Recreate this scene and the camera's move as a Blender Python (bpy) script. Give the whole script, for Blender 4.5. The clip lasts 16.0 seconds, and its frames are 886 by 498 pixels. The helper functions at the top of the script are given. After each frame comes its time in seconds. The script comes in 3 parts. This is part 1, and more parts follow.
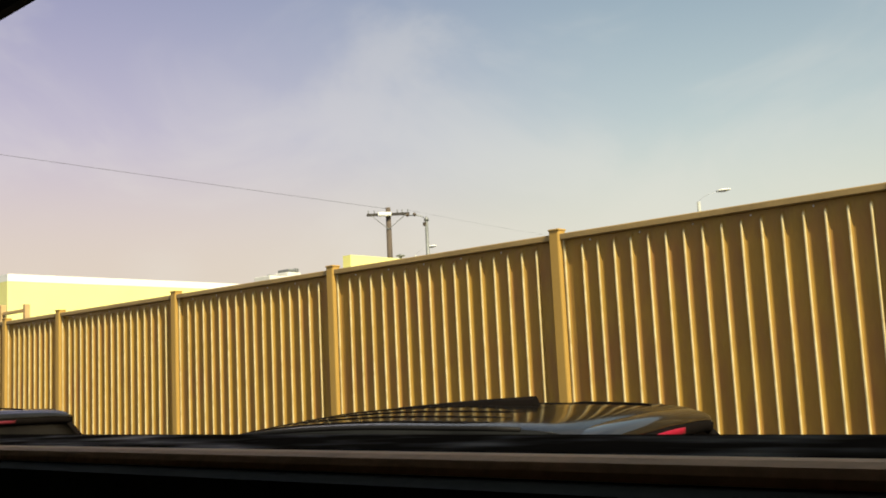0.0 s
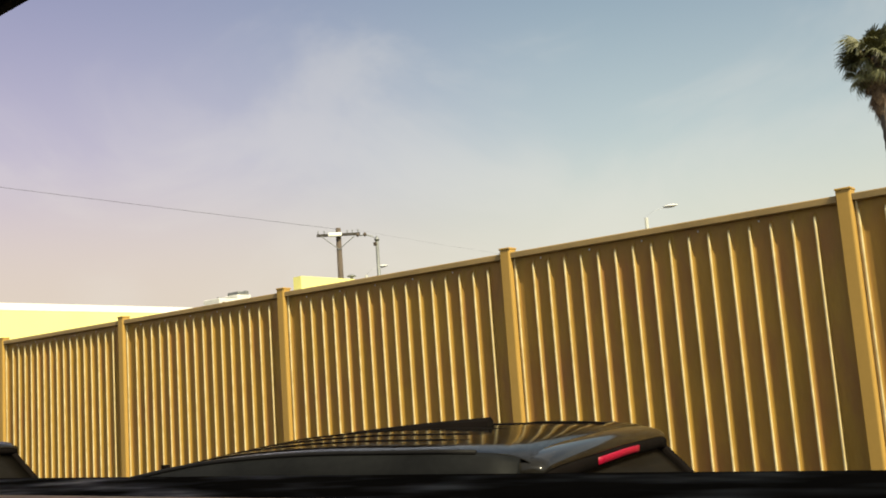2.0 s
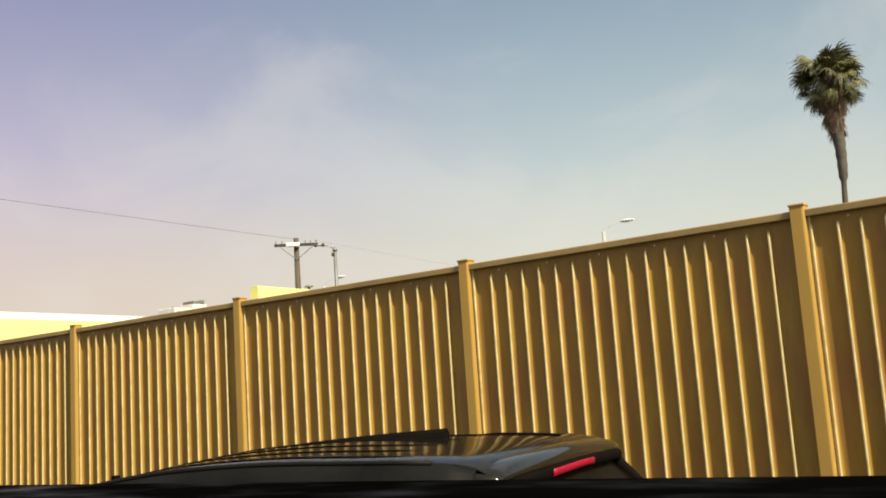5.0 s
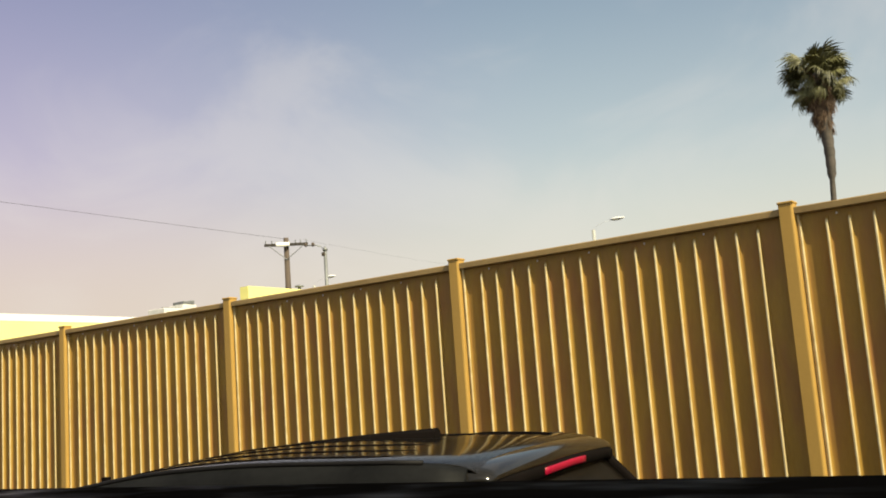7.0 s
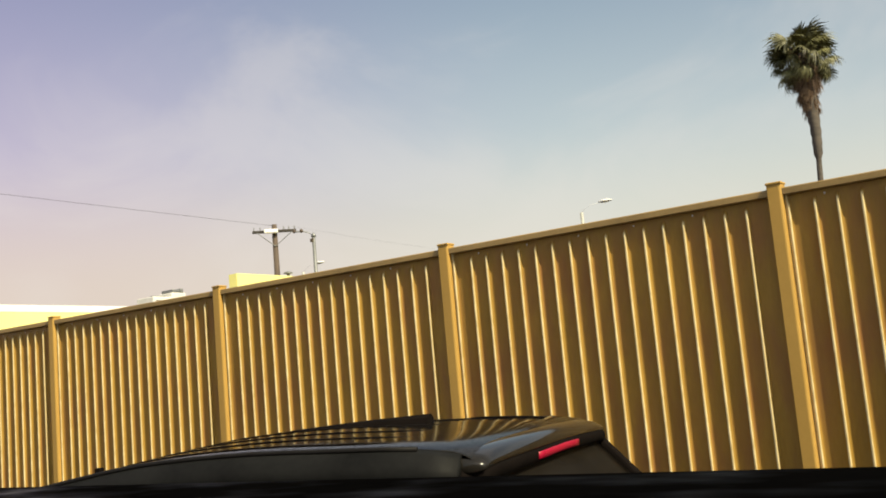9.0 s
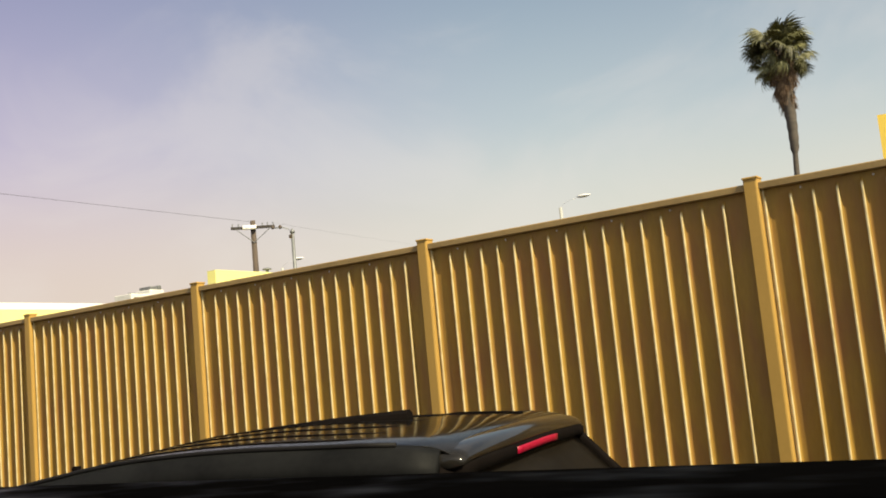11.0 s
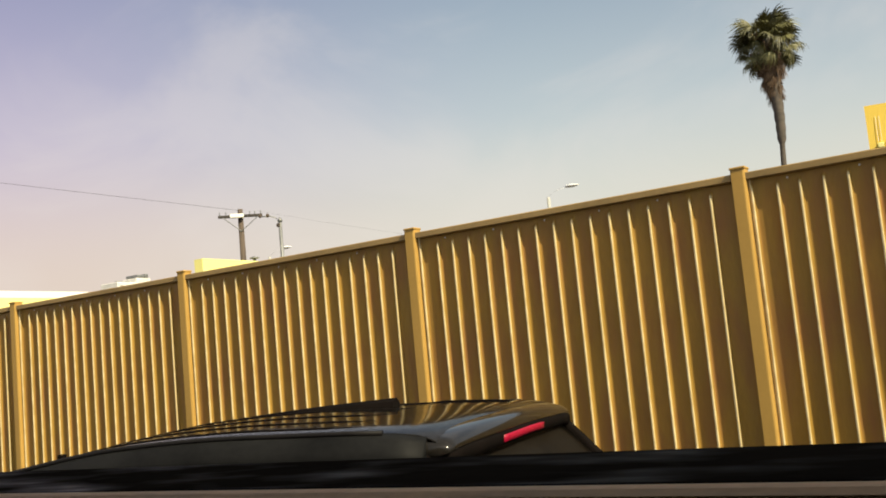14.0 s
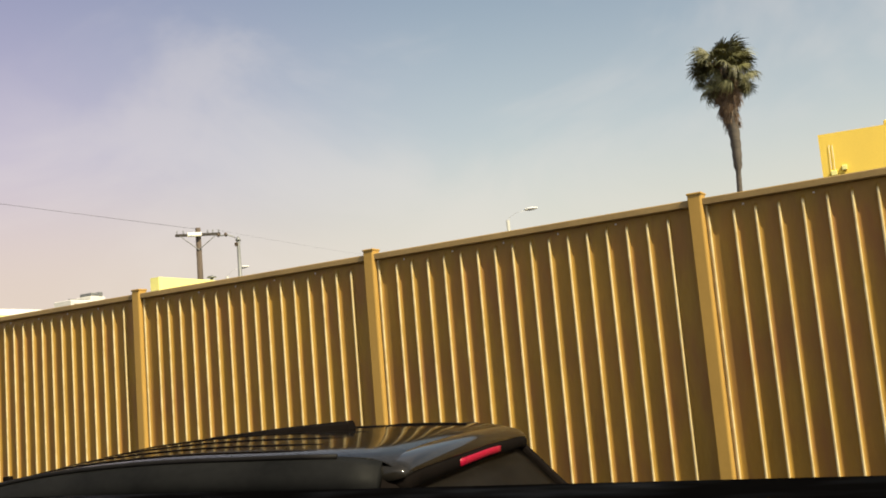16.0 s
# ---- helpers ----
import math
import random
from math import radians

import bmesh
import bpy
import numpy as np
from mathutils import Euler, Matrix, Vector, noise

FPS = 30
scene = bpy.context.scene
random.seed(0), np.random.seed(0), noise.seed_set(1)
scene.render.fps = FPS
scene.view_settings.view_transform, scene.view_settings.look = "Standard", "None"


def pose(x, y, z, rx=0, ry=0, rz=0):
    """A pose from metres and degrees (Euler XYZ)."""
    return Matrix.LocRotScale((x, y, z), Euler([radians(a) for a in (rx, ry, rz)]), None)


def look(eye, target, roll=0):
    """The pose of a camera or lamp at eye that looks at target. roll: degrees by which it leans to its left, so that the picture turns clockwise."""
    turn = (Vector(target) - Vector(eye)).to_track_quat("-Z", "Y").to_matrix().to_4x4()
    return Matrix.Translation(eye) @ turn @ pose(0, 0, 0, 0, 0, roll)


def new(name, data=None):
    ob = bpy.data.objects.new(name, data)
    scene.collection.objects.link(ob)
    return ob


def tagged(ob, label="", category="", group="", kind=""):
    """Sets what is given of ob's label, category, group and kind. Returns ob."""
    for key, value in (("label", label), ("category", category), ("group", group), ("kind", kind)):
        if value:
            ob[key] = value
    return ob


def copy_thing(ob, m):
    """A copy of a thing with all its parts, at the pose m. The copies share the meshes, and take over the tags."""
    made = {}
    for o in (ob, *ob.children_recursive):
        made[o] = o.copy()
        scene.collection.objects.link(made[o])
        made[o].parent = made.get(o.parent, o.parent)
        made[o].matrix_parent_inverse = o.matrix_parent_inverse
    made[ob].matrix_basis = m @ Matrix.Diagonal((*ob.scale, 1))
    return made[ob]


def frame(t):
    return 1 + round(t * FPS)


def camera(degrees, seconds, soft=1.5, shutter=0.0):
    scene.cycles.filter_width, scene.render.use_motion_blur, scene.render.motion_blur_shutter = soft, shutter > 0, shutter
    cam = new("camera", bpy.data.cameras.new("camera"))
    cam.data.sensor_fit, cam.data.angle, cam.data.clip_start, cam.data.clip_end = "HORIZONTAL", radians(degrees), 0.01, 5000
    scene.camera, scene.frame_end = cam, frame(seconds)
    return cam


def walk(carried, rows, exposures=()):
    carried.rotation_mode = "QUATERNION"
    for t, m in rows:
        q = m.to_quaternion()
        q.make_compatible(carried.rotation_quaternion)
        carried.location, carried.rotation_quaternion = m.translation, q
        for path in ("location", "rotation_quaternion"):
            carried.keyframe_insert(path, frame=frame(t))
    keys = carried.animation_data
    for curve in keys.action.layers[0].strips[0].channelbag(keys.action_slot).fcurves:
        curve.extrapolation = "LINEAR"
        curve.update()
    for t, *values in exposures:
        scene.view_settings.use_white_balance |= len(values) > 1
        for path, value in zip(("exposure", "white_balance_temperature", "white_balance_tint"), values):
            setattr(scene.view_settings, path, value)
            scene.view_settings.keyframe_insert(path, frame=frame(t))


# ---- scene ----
cam = camera(47.02, 16.0, soft=1.8)
PATH = [
    (0, pose(0.0119, -0.0091, 1.5399, 97.207, 2.787, 41.856)),
    (0.5, pose(0.0108, -0.0069, 1.5455, 98.183, 3.434, 41.178)),
    (1, pose(0.0068, -0.0074, 1.5457, 98.325, 3.544, 41.010)),
    (1.5, pose(0.0090, -0.0055, 1.5466, 98.185, 3.700, 39.811)),
    (2, pose(0.0060, -0.0057, 1.5499, 98.120, 4.073, 39.233)),
    (2.5, pose(0.0028, -0.0070, 1.5502, 98.352, 4.016, 38.737)),
    (3, pose(0.0026, -0.0055, 1.5492, 98.282, 3.929, 38.235)),
    (3.5, pose(0.0033, -0.0041, 1.5495, 98.184, 4.145, 38.401)),
    (4, pose(0.0016, -0.0026, 1.5489, 98.503, 3.941, 37.365)),
    (4.5, pose(0.0023, -0.0009, 1.5466, 98.627, 3.788, 36.898)),
    (7, pose(0.0015, 0.0007, 1.5479, 98.524, 4.103, 36.309)),
    (7.5, pose(-0.0040, -0.0007, 1.5513, 98.237, 4.524, 35.699)),
    (8, pose(-0.0039, -0.0012, 1.5535, 97.940, 4.782, 35.220)),
    (8.5, pose(-0.0056, -0.0012, 1.5525, 97.562, 4.800, 35.538)),
    (9, pose(-0.0048, -0.0008, 1.5535, 97.606, 4.972, 35.784)),
    (9.5, pose(-0.0038, 0.0008, 1.5539, 97.389, 5.141, 35.167)),
    (12, pose(-0.0014, 0.0014, 1.5536, 97.044, 5.329, 34.486)),
    (12.5, pose(-0.0054, 0.0018, 1.5521, 96.747, 5.292, 34.312)),
    (13, pose(-0.0024, 0.0034, 1.5527, 96.687, 5.320, 34.228)),
    (13.5, pose(-0.0034, 0.0056, 1.5513, 96.760, 5.262, 34.028)),
    (14, pose(-0.0028, 0.0053, 1.5513, 96.587, 5.256, 33.955)),
    (14.5, pose(-0.0052, 0.0058, 1.5505, 96.547, 5.291, 34.138)),
    (15, pose(-0.0018, 0.0097, 1.5491, 96.412, 5.218, 33.833)),
    (15.5, pose(-0.0064, 0.0125, 1.5512, 96.697, 5.015, 32.419)),
    (16, pose(-0.0078, 0.0180, 1.5536, 97.592, 4.836, 31.591)),
]
# steady exposure; the white balance drifts slowly from greenish to rosy
walk(cam, PATH, [(0, 0.38, 6600, 6.5), (4.5, 0.38, 6600, 7.5), (9.5, 0.38, 6600, 10.5), (16, 0.38, 6650, 12.0)])

# ---- light ----
SUN_EL, SUN_OUT = 47.0, 15.5            # elevation; degrees by which the sun stands out in front of the fence's face
sx = math.cos(radians(SUN_EL)) * math.cos(radians(SUN_OUT))
sy = -math.cos(radians(SUN_EL)) * math.sin(radians(SUN_OUT))
sz = math.sin(radians(SUN_EL))
sun = new("sun", bpy.data.lights.new("sun", "SUN"))
sun.data.energy, sun.data.angle, sun.data.color = 5.6, radians(0.5), (1.0, 0.91, 0.62)
sun.matrix_world = look((sx * 50, sy * 50, sz * 50), (0, 0, 0))

world = bpy.data.worlds.new("sky")
scene.world = world
world.use_nodes = True


def build_sky():
    nt = world.node_tree
    n, l = nt.nodes, nt.links
    n.clear()
    out = n.new("ShaderNodeOutputWorld")
    bg = n.new("ShaderNodeBackground")
    bg.inputs["Strength"].default_value = 0.10
    sky = n.new("ShaderNodeTexSky")
    sky.sky_type, sky.sun_disc = "NISHITA", False
    sky.sun_elevation, sky.sun_rotation = radians(SUN_EL), math.atan2(sx, sy)
    sky.air_density, sky.dust_density, sky.ozone_density = 1.0, 2.2, 1.0
    tc = n.new("ShaderNodeTexCoord")
    # thin cirrus in long streaks
    mp = n.new("ShaderNodeMapping")
    mp.inputs["Rotation"].default_value = (0.2, -0.55, 0.7)
    mp.inputs["Scale"].default_value = (2.0, 3.4, 4.6)
    l.new(tc.outputs["Generated"], mp.inputs["Vector"])
    no = n.new("ShaderNodeTexNoise")
    no.inputs["Scale"].default_value, no.inputs["Detail"].default_value = 1.3, 5.0
    no.inputs["Roughness"].default_value, no.inputs["Distortion"].default_value = 0.55, 0.6
    l.new(mp.outputs[0], no.inputs["Vector"])
    cr = n.new("ShaderNodeMapRange")
    cr.interpolation_type = "SMOOTHSTEP"
    cr.inputs["From Min"].default_value, cr.inputs["From Max"].default_value = 0.42, 0.66
    cr.inputs["To Min"].default_value, cr.inputs["To Max"].default_value = 0.0, 0.28
    l.new(no.outputs["Fac"], cr.inputs["Value"])
    # haze: grows towards the horizon, rosier away from the sun
    sep = n.new("ShaderNodeSeparateXYZ")
    l.new(tc.outputs["Generated"], sep.inputs[0])
    hz = n.new("ShaderNodeMapRange")
    hz.interpolation_type = "SMOOTHSTEP"
    hz.inputs["From Min"].default_value, hz.inputs["From Max"].default_value = 0.02, 0.46
    hz.inputs["To Min"].default_value, hz.inputs["To Max"].default_value = 0.92, 0.10
    l.new(sep.outputs["Z"], hz.inputs["Value"])
    side = n.new("ShaderNodeMapRange")
    side.interpolation_type = "SMOOTHSTEP"
    side.inputs["From Min"].default_value, side.inputs["From Max"].default_value = -0.92, -0.42
    l.new(sep.outputs["X"], side.inputs["Value"])
    rose = n.new("ShaderNodeMix")
    rose.data_type = "RGBA"
    rose.inputs["A"].default_value = (5.5, 4.55, 4.75, 1)
    rose.inputs["B"].default_value = (5.5, 5.8, 5.3, 1)
    l.new(side.outputs[0], rose.inputs["Factor"])
    tint = n.new("ShaderNodeMix")
    tint.data_type = "RGBA"
    tint.inputs["A"].default_value = (1.24, 0.88, 1.0, 1)
    tint.inputs["B"].default_value = (1.09, 1.10, 0.98, 1)
    l.new(side.outputs[0], tint.inputs["Factor"])
    mul = n.new("ShaderNodeMix")
    mul.data_type, mul.blend_type = "RGBA", "MULTIPLY"
    mul.inputs["Factor"].default_value = 1.0
    l.new(sky.outputs[0], mul.inputs["A"])
    l.new(tint.outputs["Result"], mul.inputs["B"])
    m1 = n.new("ShaderNodeMix")
    m1.data_type = "RGBA"
    l.new(hz.outputs[0], m1.inputs["Factor"])
    l.new(mul.outputs["Result"], m1.inputs["A"])
    l.new(rose.outputs["Result"], m1.inputs["B"])
    # warm dust lies lowest
    low = n.new("ShaderNodeMapRange")
    low.interpolation_type = "SMOOTHSTEP"
    low.inputs["From Min"].default_value, low.inputs["From Max"].default_value = 0.08, 0.25
    low.inputs["To Min"].default_value, low.inputs["To Max"].default_value = 0.85, 0.0
    l.new(sep.outputs["Z"], low.inputs["Value"])
    dust = n.new("ShaderNodeMix")
    dust.data_type = "RGBA"
    dust.inputs["A"].default_value = (5.9, 5.0, 4.15, 1)
    dust.inputs["B"].default_value = (5.85, 5.6, 4.65, 1)
    l.new(side.outputs[0], dust.inputs["Factor"])
    m3 = n.new("ShaderNodeMix")
    m3.data_type = "RGBA"
    l.new(low.outputs[0], m3.inputs["Factor"])
    l.new(m1.outputs["Result"], m3.inputs["A"])
    l.new(dust.outputs["Result"], m3.inputs["B"])
    m2 = n.new("ShaderNodeMix")
    m2.data_type = "RGBA"
    l.new(cr.outputs[0], m2.inputs["Factor"])
    l.new(m3.outputs["Result"], m2.inputs["A"])
    m2.inputs["B"].default_value = (6.3, 5.95, 5.6, 1)
    l.new(m2.outputs["Result"], bg.inputs["Color"])
    l.new(bg.outputs[0], out.inputs[0])


build_sky()

# ---- materials ----


def material(name, color, rough=0.5, metal=0.0, vary=0.15, scale=6.0, fine=60.0, bump=0.0, coat=0.0, spec=0.5, stretch=(1, 1, 1), rand=0.0):
    m = bpy.data.materials.new(name)
    m.use_nodes = True
    n, l = m.node_tree.nodes, m.node_tree.links
    b = n["Principled BSDF"]
    b.inputs["Roughness"].default_value, b.inputs["Metallic"].default_value = rough, metal
    b.inputs["Coat Weight"].default_value = coat
    b.inputs["Coat Roughness"].default_value = 0.03
    b.inputs["Specular IOR Level"].default_value = spec
    tc = n.new("ShaderNodeTexCoord")
    mp = n.new("ShaderNodeMapping")
    mp.inputs["Scale"].default_value = stretch
    l.new(tc.outputs["Object"], mp.inputs["Vector"])
    a = n.new("ShaderNodeTexNoise")
    a.inputs["Scale"].default_value, a.inputs["Detail"].default_value = scale, 5
    f = n.new("ShaderNodeTexNoise")
    f.inputs["Scale"].default_value, f.inputs["Detail"].default_value = fine, 3
    l.new(mp.outputs[0], a.inputs["Vector"])
    l.new(mp.outputs[0], f.inputs["Vector"])
    s = n.new("ShaderNodeMath")
    s.operation = "MULTIPLY_ADD"
    l.new(f.outputs["Fac"], s.inputs[0])
    s.inputs[1].default_value = 0.4
    l.new(a.outputs["Fac"], s.inputs[2])
    r = n.new("ShaderNodeMapRange")
    r.inputs["From Min"].default_value, r.inputs["From Max"].default_value = 0.45, 0.95
    r.inputs["To Min"].default_value, r.inputs["To Max"].default_value = 1 - vary, 1 + vary
    l.new(s.outputs[0], r.inputs["Value"])
    top = r.outputs[0]
    if rand:
        oi = n.new("ShaderNodeObjectInfo")
        rr = n.new("ShaderNodeMapRange")
        rr.inputs["To Min"].default_value, rr.inputs["To Max"].default_value = 1 - rand, 1 + rand
        l.new(oi.outputs["Random"], rr.inputs["Value"])
        mm = n.new("ShaderNodeMath")
        mm.operation = "MULTIPLY"
        l.new(top, mm.inputs[0])
        l.new(rr.outputs[0], mm.inputs[1])
        top = mm.outputs[0]
    v = n.new("ShaderNodeVectorMath")
    v.operation = "SCALE"
    v.inputs[0].default_value = color
    l.new(top, v.inputs["Scale"])
    l.new(v.outputs[0], b.inputs["Base Color"])
    rv = n.new("ShaderNodeMapRange")
    rv.inputs["To Min"].default_value, rv.inputs["To Max"].default_value = rough * 0.8, min(1, rough * 1.25)
    l.new(a.outputs["Fac"], rv.inputs["Value"])
    l.new(rv.outputs[0], b.inputs["Roughness"])
    if bump:
        bp = n.new("ShaderNodeBump")
        bp.inputs["Strength"].default_value, bp.inputs["Distance"].default_value = 0.5, bump
        l.new(s.outputs[0], bp.inputs["Height"])
        l.new(bp.outputs[0], b.inputs["Normal"])
    return m


FENCE = material("tan_painted_steel", (0.326, 0.190, 0.038), 0.40, spec=0.22, vary=0.17, scale=1.6, fine=30, bump=0.0006, stretch=(3, 3, 0.6))


def worn_lit_crests(m):
    """Paint rubbed pale along rib crests, with their highlight painted in, broken by noise."""
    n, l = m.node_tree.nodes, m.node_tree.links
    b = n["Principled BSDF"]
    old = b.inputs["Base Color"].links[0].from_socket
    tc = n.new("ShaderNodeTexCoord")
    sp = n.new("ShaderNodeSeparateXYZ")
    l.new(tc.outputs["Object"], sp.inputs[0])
    # reaches down the flank to paint in its sunlit brightness
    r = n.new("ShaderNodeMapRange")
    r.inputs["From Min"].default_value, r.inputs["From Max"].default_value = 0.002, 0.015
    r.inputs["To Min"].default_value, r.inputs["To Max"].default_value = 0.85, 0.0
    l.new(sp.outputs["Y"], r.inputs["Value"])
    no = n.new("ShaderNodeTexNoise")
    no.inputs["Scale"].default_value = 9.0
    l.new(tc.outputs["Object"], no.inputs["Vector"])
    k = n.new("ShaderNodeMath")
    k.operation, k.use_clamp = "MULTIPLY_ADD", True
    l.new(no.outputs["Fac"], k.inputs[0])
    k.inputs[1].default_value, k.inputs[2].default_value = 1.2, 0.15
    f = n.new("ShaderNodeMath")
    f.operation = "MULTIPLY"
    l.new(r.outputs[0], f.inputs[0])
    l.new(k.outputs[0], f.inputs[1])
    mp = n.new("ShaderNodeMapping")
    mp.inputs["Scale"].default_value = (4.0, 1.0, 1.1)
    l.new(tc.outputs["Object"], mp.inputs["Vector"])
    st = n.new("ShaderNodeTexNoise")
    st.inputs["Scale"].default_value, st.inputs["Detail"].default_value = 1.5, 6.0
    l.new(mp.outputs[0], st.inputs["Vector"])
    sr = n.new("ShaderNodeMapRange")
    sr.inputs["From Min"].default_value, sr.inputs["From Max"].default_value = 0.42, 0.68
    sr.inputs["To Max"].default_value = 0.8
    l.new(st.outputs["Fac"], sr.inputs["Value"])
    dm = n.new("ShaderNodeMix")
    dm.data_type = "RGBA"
    # reddish mottling masked by depth: the pans' darker shade put into the colour
    pan_mask = n.new("ShaderNodeMapRange")
    pan_mask.inputs["From Min"].default_value, pan_mask.inputs["From Max"].default_value = 0.016, 0.027
    l.new(sp.outputs["Y"], pan_mask.inputs["Value"])
    pan_shade = n.new("ShaderNodeMath")
    pan_shade.operation = "MULTIPLY"
    l.new(sr.outputs[0], pan_shade.inputs[0])
    l.new(pan_mask.outputs[0], pan_shade.inputs[1])
    l.new(pan_shade.outputs[0], dm.inputs["Factor"])
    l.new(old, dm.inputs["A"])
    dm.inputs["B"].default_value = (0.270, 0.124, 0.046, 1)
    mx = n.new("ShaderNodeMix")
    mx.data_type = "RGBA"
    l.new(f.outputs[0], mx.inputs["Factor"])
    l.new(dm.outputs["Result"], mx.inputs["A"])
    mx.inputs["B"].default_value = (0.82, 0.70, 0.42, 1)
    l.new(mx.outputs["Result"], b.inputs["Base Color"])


worn_lit_crests(FENCE)
POSTM = material("tan_painted_post", (0.42, 0.252, 0.064), 0.45, spec=0.25, vary=0.08, scale=2, fine=40, bump=0.0004)
RAILM = material("tan_painted_rail", (0.285, 0.190, 0.080), 0.5, spec=0.25, vary=0.16, scale=2.5, fine=40, bump=0.0005, rand=0.12)
ASPHALT = material("worn_asphalt", (0.034, 0.032, 0.030), 0.9, vary=0.25, scale=0.8, fine=90, bump=0.003)
BLACKPAINT = material("black_car_paint", (0.012, 0.0105, 0.009), 0.085, spec=0.32, vary=0.5, scale=3, fine=50)
GLASSM = material("dark_tinted_glass", (0.008, 0.008, 0.008), 0.06, vary=0.1, scale=2, fine=20, spec=0.2)
DULLGLASS = material("dusty_tinted_glass", (0.011, 0.009, 0.007), 0.5, vary=0.3, scale=4, fine=40, spec=0.06)
DULLBLACK = material("dusty_black_paint", (0.009, 0.009, 0.0092), 0.55, spec=0.06, vary=0.4, scale=5, fine=60)
TRIMBLACK = material("black_plastic", (0.008, 0.007, 0.007), 0.6, spec=0.15, vary=0.2, scale=12, fine=120)
RUBBER = material("tyre_rubber", (0.02, 0.02, 0.02), 0.8, vary=0.25, scale=10, fine=90, bump=0.001)
ALLOY = material("alloy_metal", (0.45, 0.45, 0.46), 0.3, metal=1.0, vary=0.08, scale=8, fine=60)
GREYSTEEL = material("galvanised_steel", (0.21, 0.215, 0.22), 0.55, metal=0.5, vary=0.15, scale=4, fine=40)
WOODPOLE = material("weathered_pole_wood", (0.085, 0.062, 0.048), 0.85, vary=0.3, scale=3, fine=30, bump=0.006, stretch=(4, 4, 0.4))
DARKWOOD = material("creosoted_wood", (0.034, 0.028, 0.025), 0.8, vary=0.3, scale=3, fine=30, bump=0.004, stretch=(0.5, 4, 4))
YELLOW = material("pale_yellow_stucco", (0.84, 0.78, 0.30), 0.85, vary=0.06, scale=0.7, fine=25, bump=0.004)
GOLD = material("golden_yellow_stucco", (0.86, 0.60, 0.10), 0.85, vary=0.07, scale=0.6, fine=22, bump=0.004)
WHITE = material("white_paint", (0.82, 0.80, 0.78), 0.6, vary=0.05, scale=1.5, fine=20)
UNITGREY = material("chalky_white_steel", (0.62, 0.60, 0.57), 0.6, vary=0.12, scale=2.0, fine=20)
PALEGREY = material("pale_grey_paint", (0.36, 0.36, 0.34), 0.6, vary=0.12, scale=2.0, fine=20)
FINBLACK = material("matt_black_rubber", (0.006, 0.0045, 0.004), 0.95, spec=0.03, vary=0.2, scale=12, fine=90)
TIMBER = material("tan_painted_timber", (0.50, 0.33, 0.15), 0.7, vary=0.15, scale=4, fine=40, bump=0.001)
ROOFFELT = material("roof_felt", (0.35, 0.34, 0.33), 0.9, vary=0.2, scale=1, fine=20)
LEAF = material("palm_leaf", (0.108, 0.103, 0.037), 0.5, vary=0.3, scale=3, fine=14, rand=0.35)
DEADLEAF = material("dry_palm_leaf", (0.165, 0.105, 0.065), 0.85, vary=0.3, scale=2, fine=12, rand=0.3)
TRUNK = material("palm_trunk", (0.090, 0.074, 0.062), 0.9, vary=0.3, scale=2, fine=9, bump=0.02, stretch=(1, 1, 3))
CABLE = material("black_cable", (0.03, 0.03, 0.03), 0.6, vary=0.1)
INNERTRIM = material("beige_door_trim", (0.80, 0.49, 0.25), 0.6, spec=0.1, vary=0.2, scale=14, fine=160, bump=0.0005)
INTERIOR = material("dark_cabin_plastic", (0.055, 0.055, 0.042), 0.85, spec=0.06, vary=0.25, scale=14, fine=160, bump=0.0005)
GLOSSTRIM = material("black_felt_sill", (0.018, 0.0145, 0.011), 0.9, spec=0.01, vary=0.2, scale=14, fine=100)
HEADLINER = material("grey_headliner", (0.30, 0.29, 0.27), 0.95, vary=0.1, scale=20, fine=200)


def rubbed_felt(m):
    """Felt worn smooth in patches along the sill, where it takes a dull shine."""
    n, l = m.node_tree.nodes, m.node_tree.links
    b = n["Principled BSDF"]
    tc = n.new("ShaderNodeTexCoord")
    mp = n.new("ShaderNodeMapping")
    mp.inputs["Scale"].default_value = (7.0, 15.0, 1.0)
    l.new(tc.outputs["Object"], mp.inputs["Vector"])
    no = n.new("ShaderNodeTexNoise")
    no.inputs["Scale"].default_value, no.inputs["Detail"].default_value = 1.6, 3.0
    l.new(mp.outputs[0], no.inputs["Vector"])
    for socket, lo, hi in (("Roughness", 0.90, 0.24), ("Specular IOR Level", 0.0, 0.03)):
        r = n.new("ShaderNodeMapRange")
        r.inputs["From Min"].default_value, r.inputs["From Max"].default_value = 0.46, 0.76
        r.inputs["To Min"].default_value, r.inputs["To Max"].default_value = lo, hi
        l.new(no.outputs["Fac"], r.inputs["Value"])
        l.new(r.outputs[0], b.inputs[socket])


rubbed_felt(GLOSSTRIM)


def red_lamp():
    m = material("red_lamp_lens", (0.24, 0.003, 0.022), 0.4, vary=0.12, scale=30, fine=160, spec=0.25)
    b = m.node_tree.nodes["Principled BSDF"]
    b.inputs["Emission Color"].default_value, b.inputs["Emission Strength"].default_value = (1.0, 0.004, 0.05, 1), 0.06
    return m


REDLAMP = red_lamp()
REDDULL = material("unlit_red_lens", (0.12, 0.012, 0.018), 0.35, vary=0.15, scale=30, fine=160)

# ---- mesh helpers ----


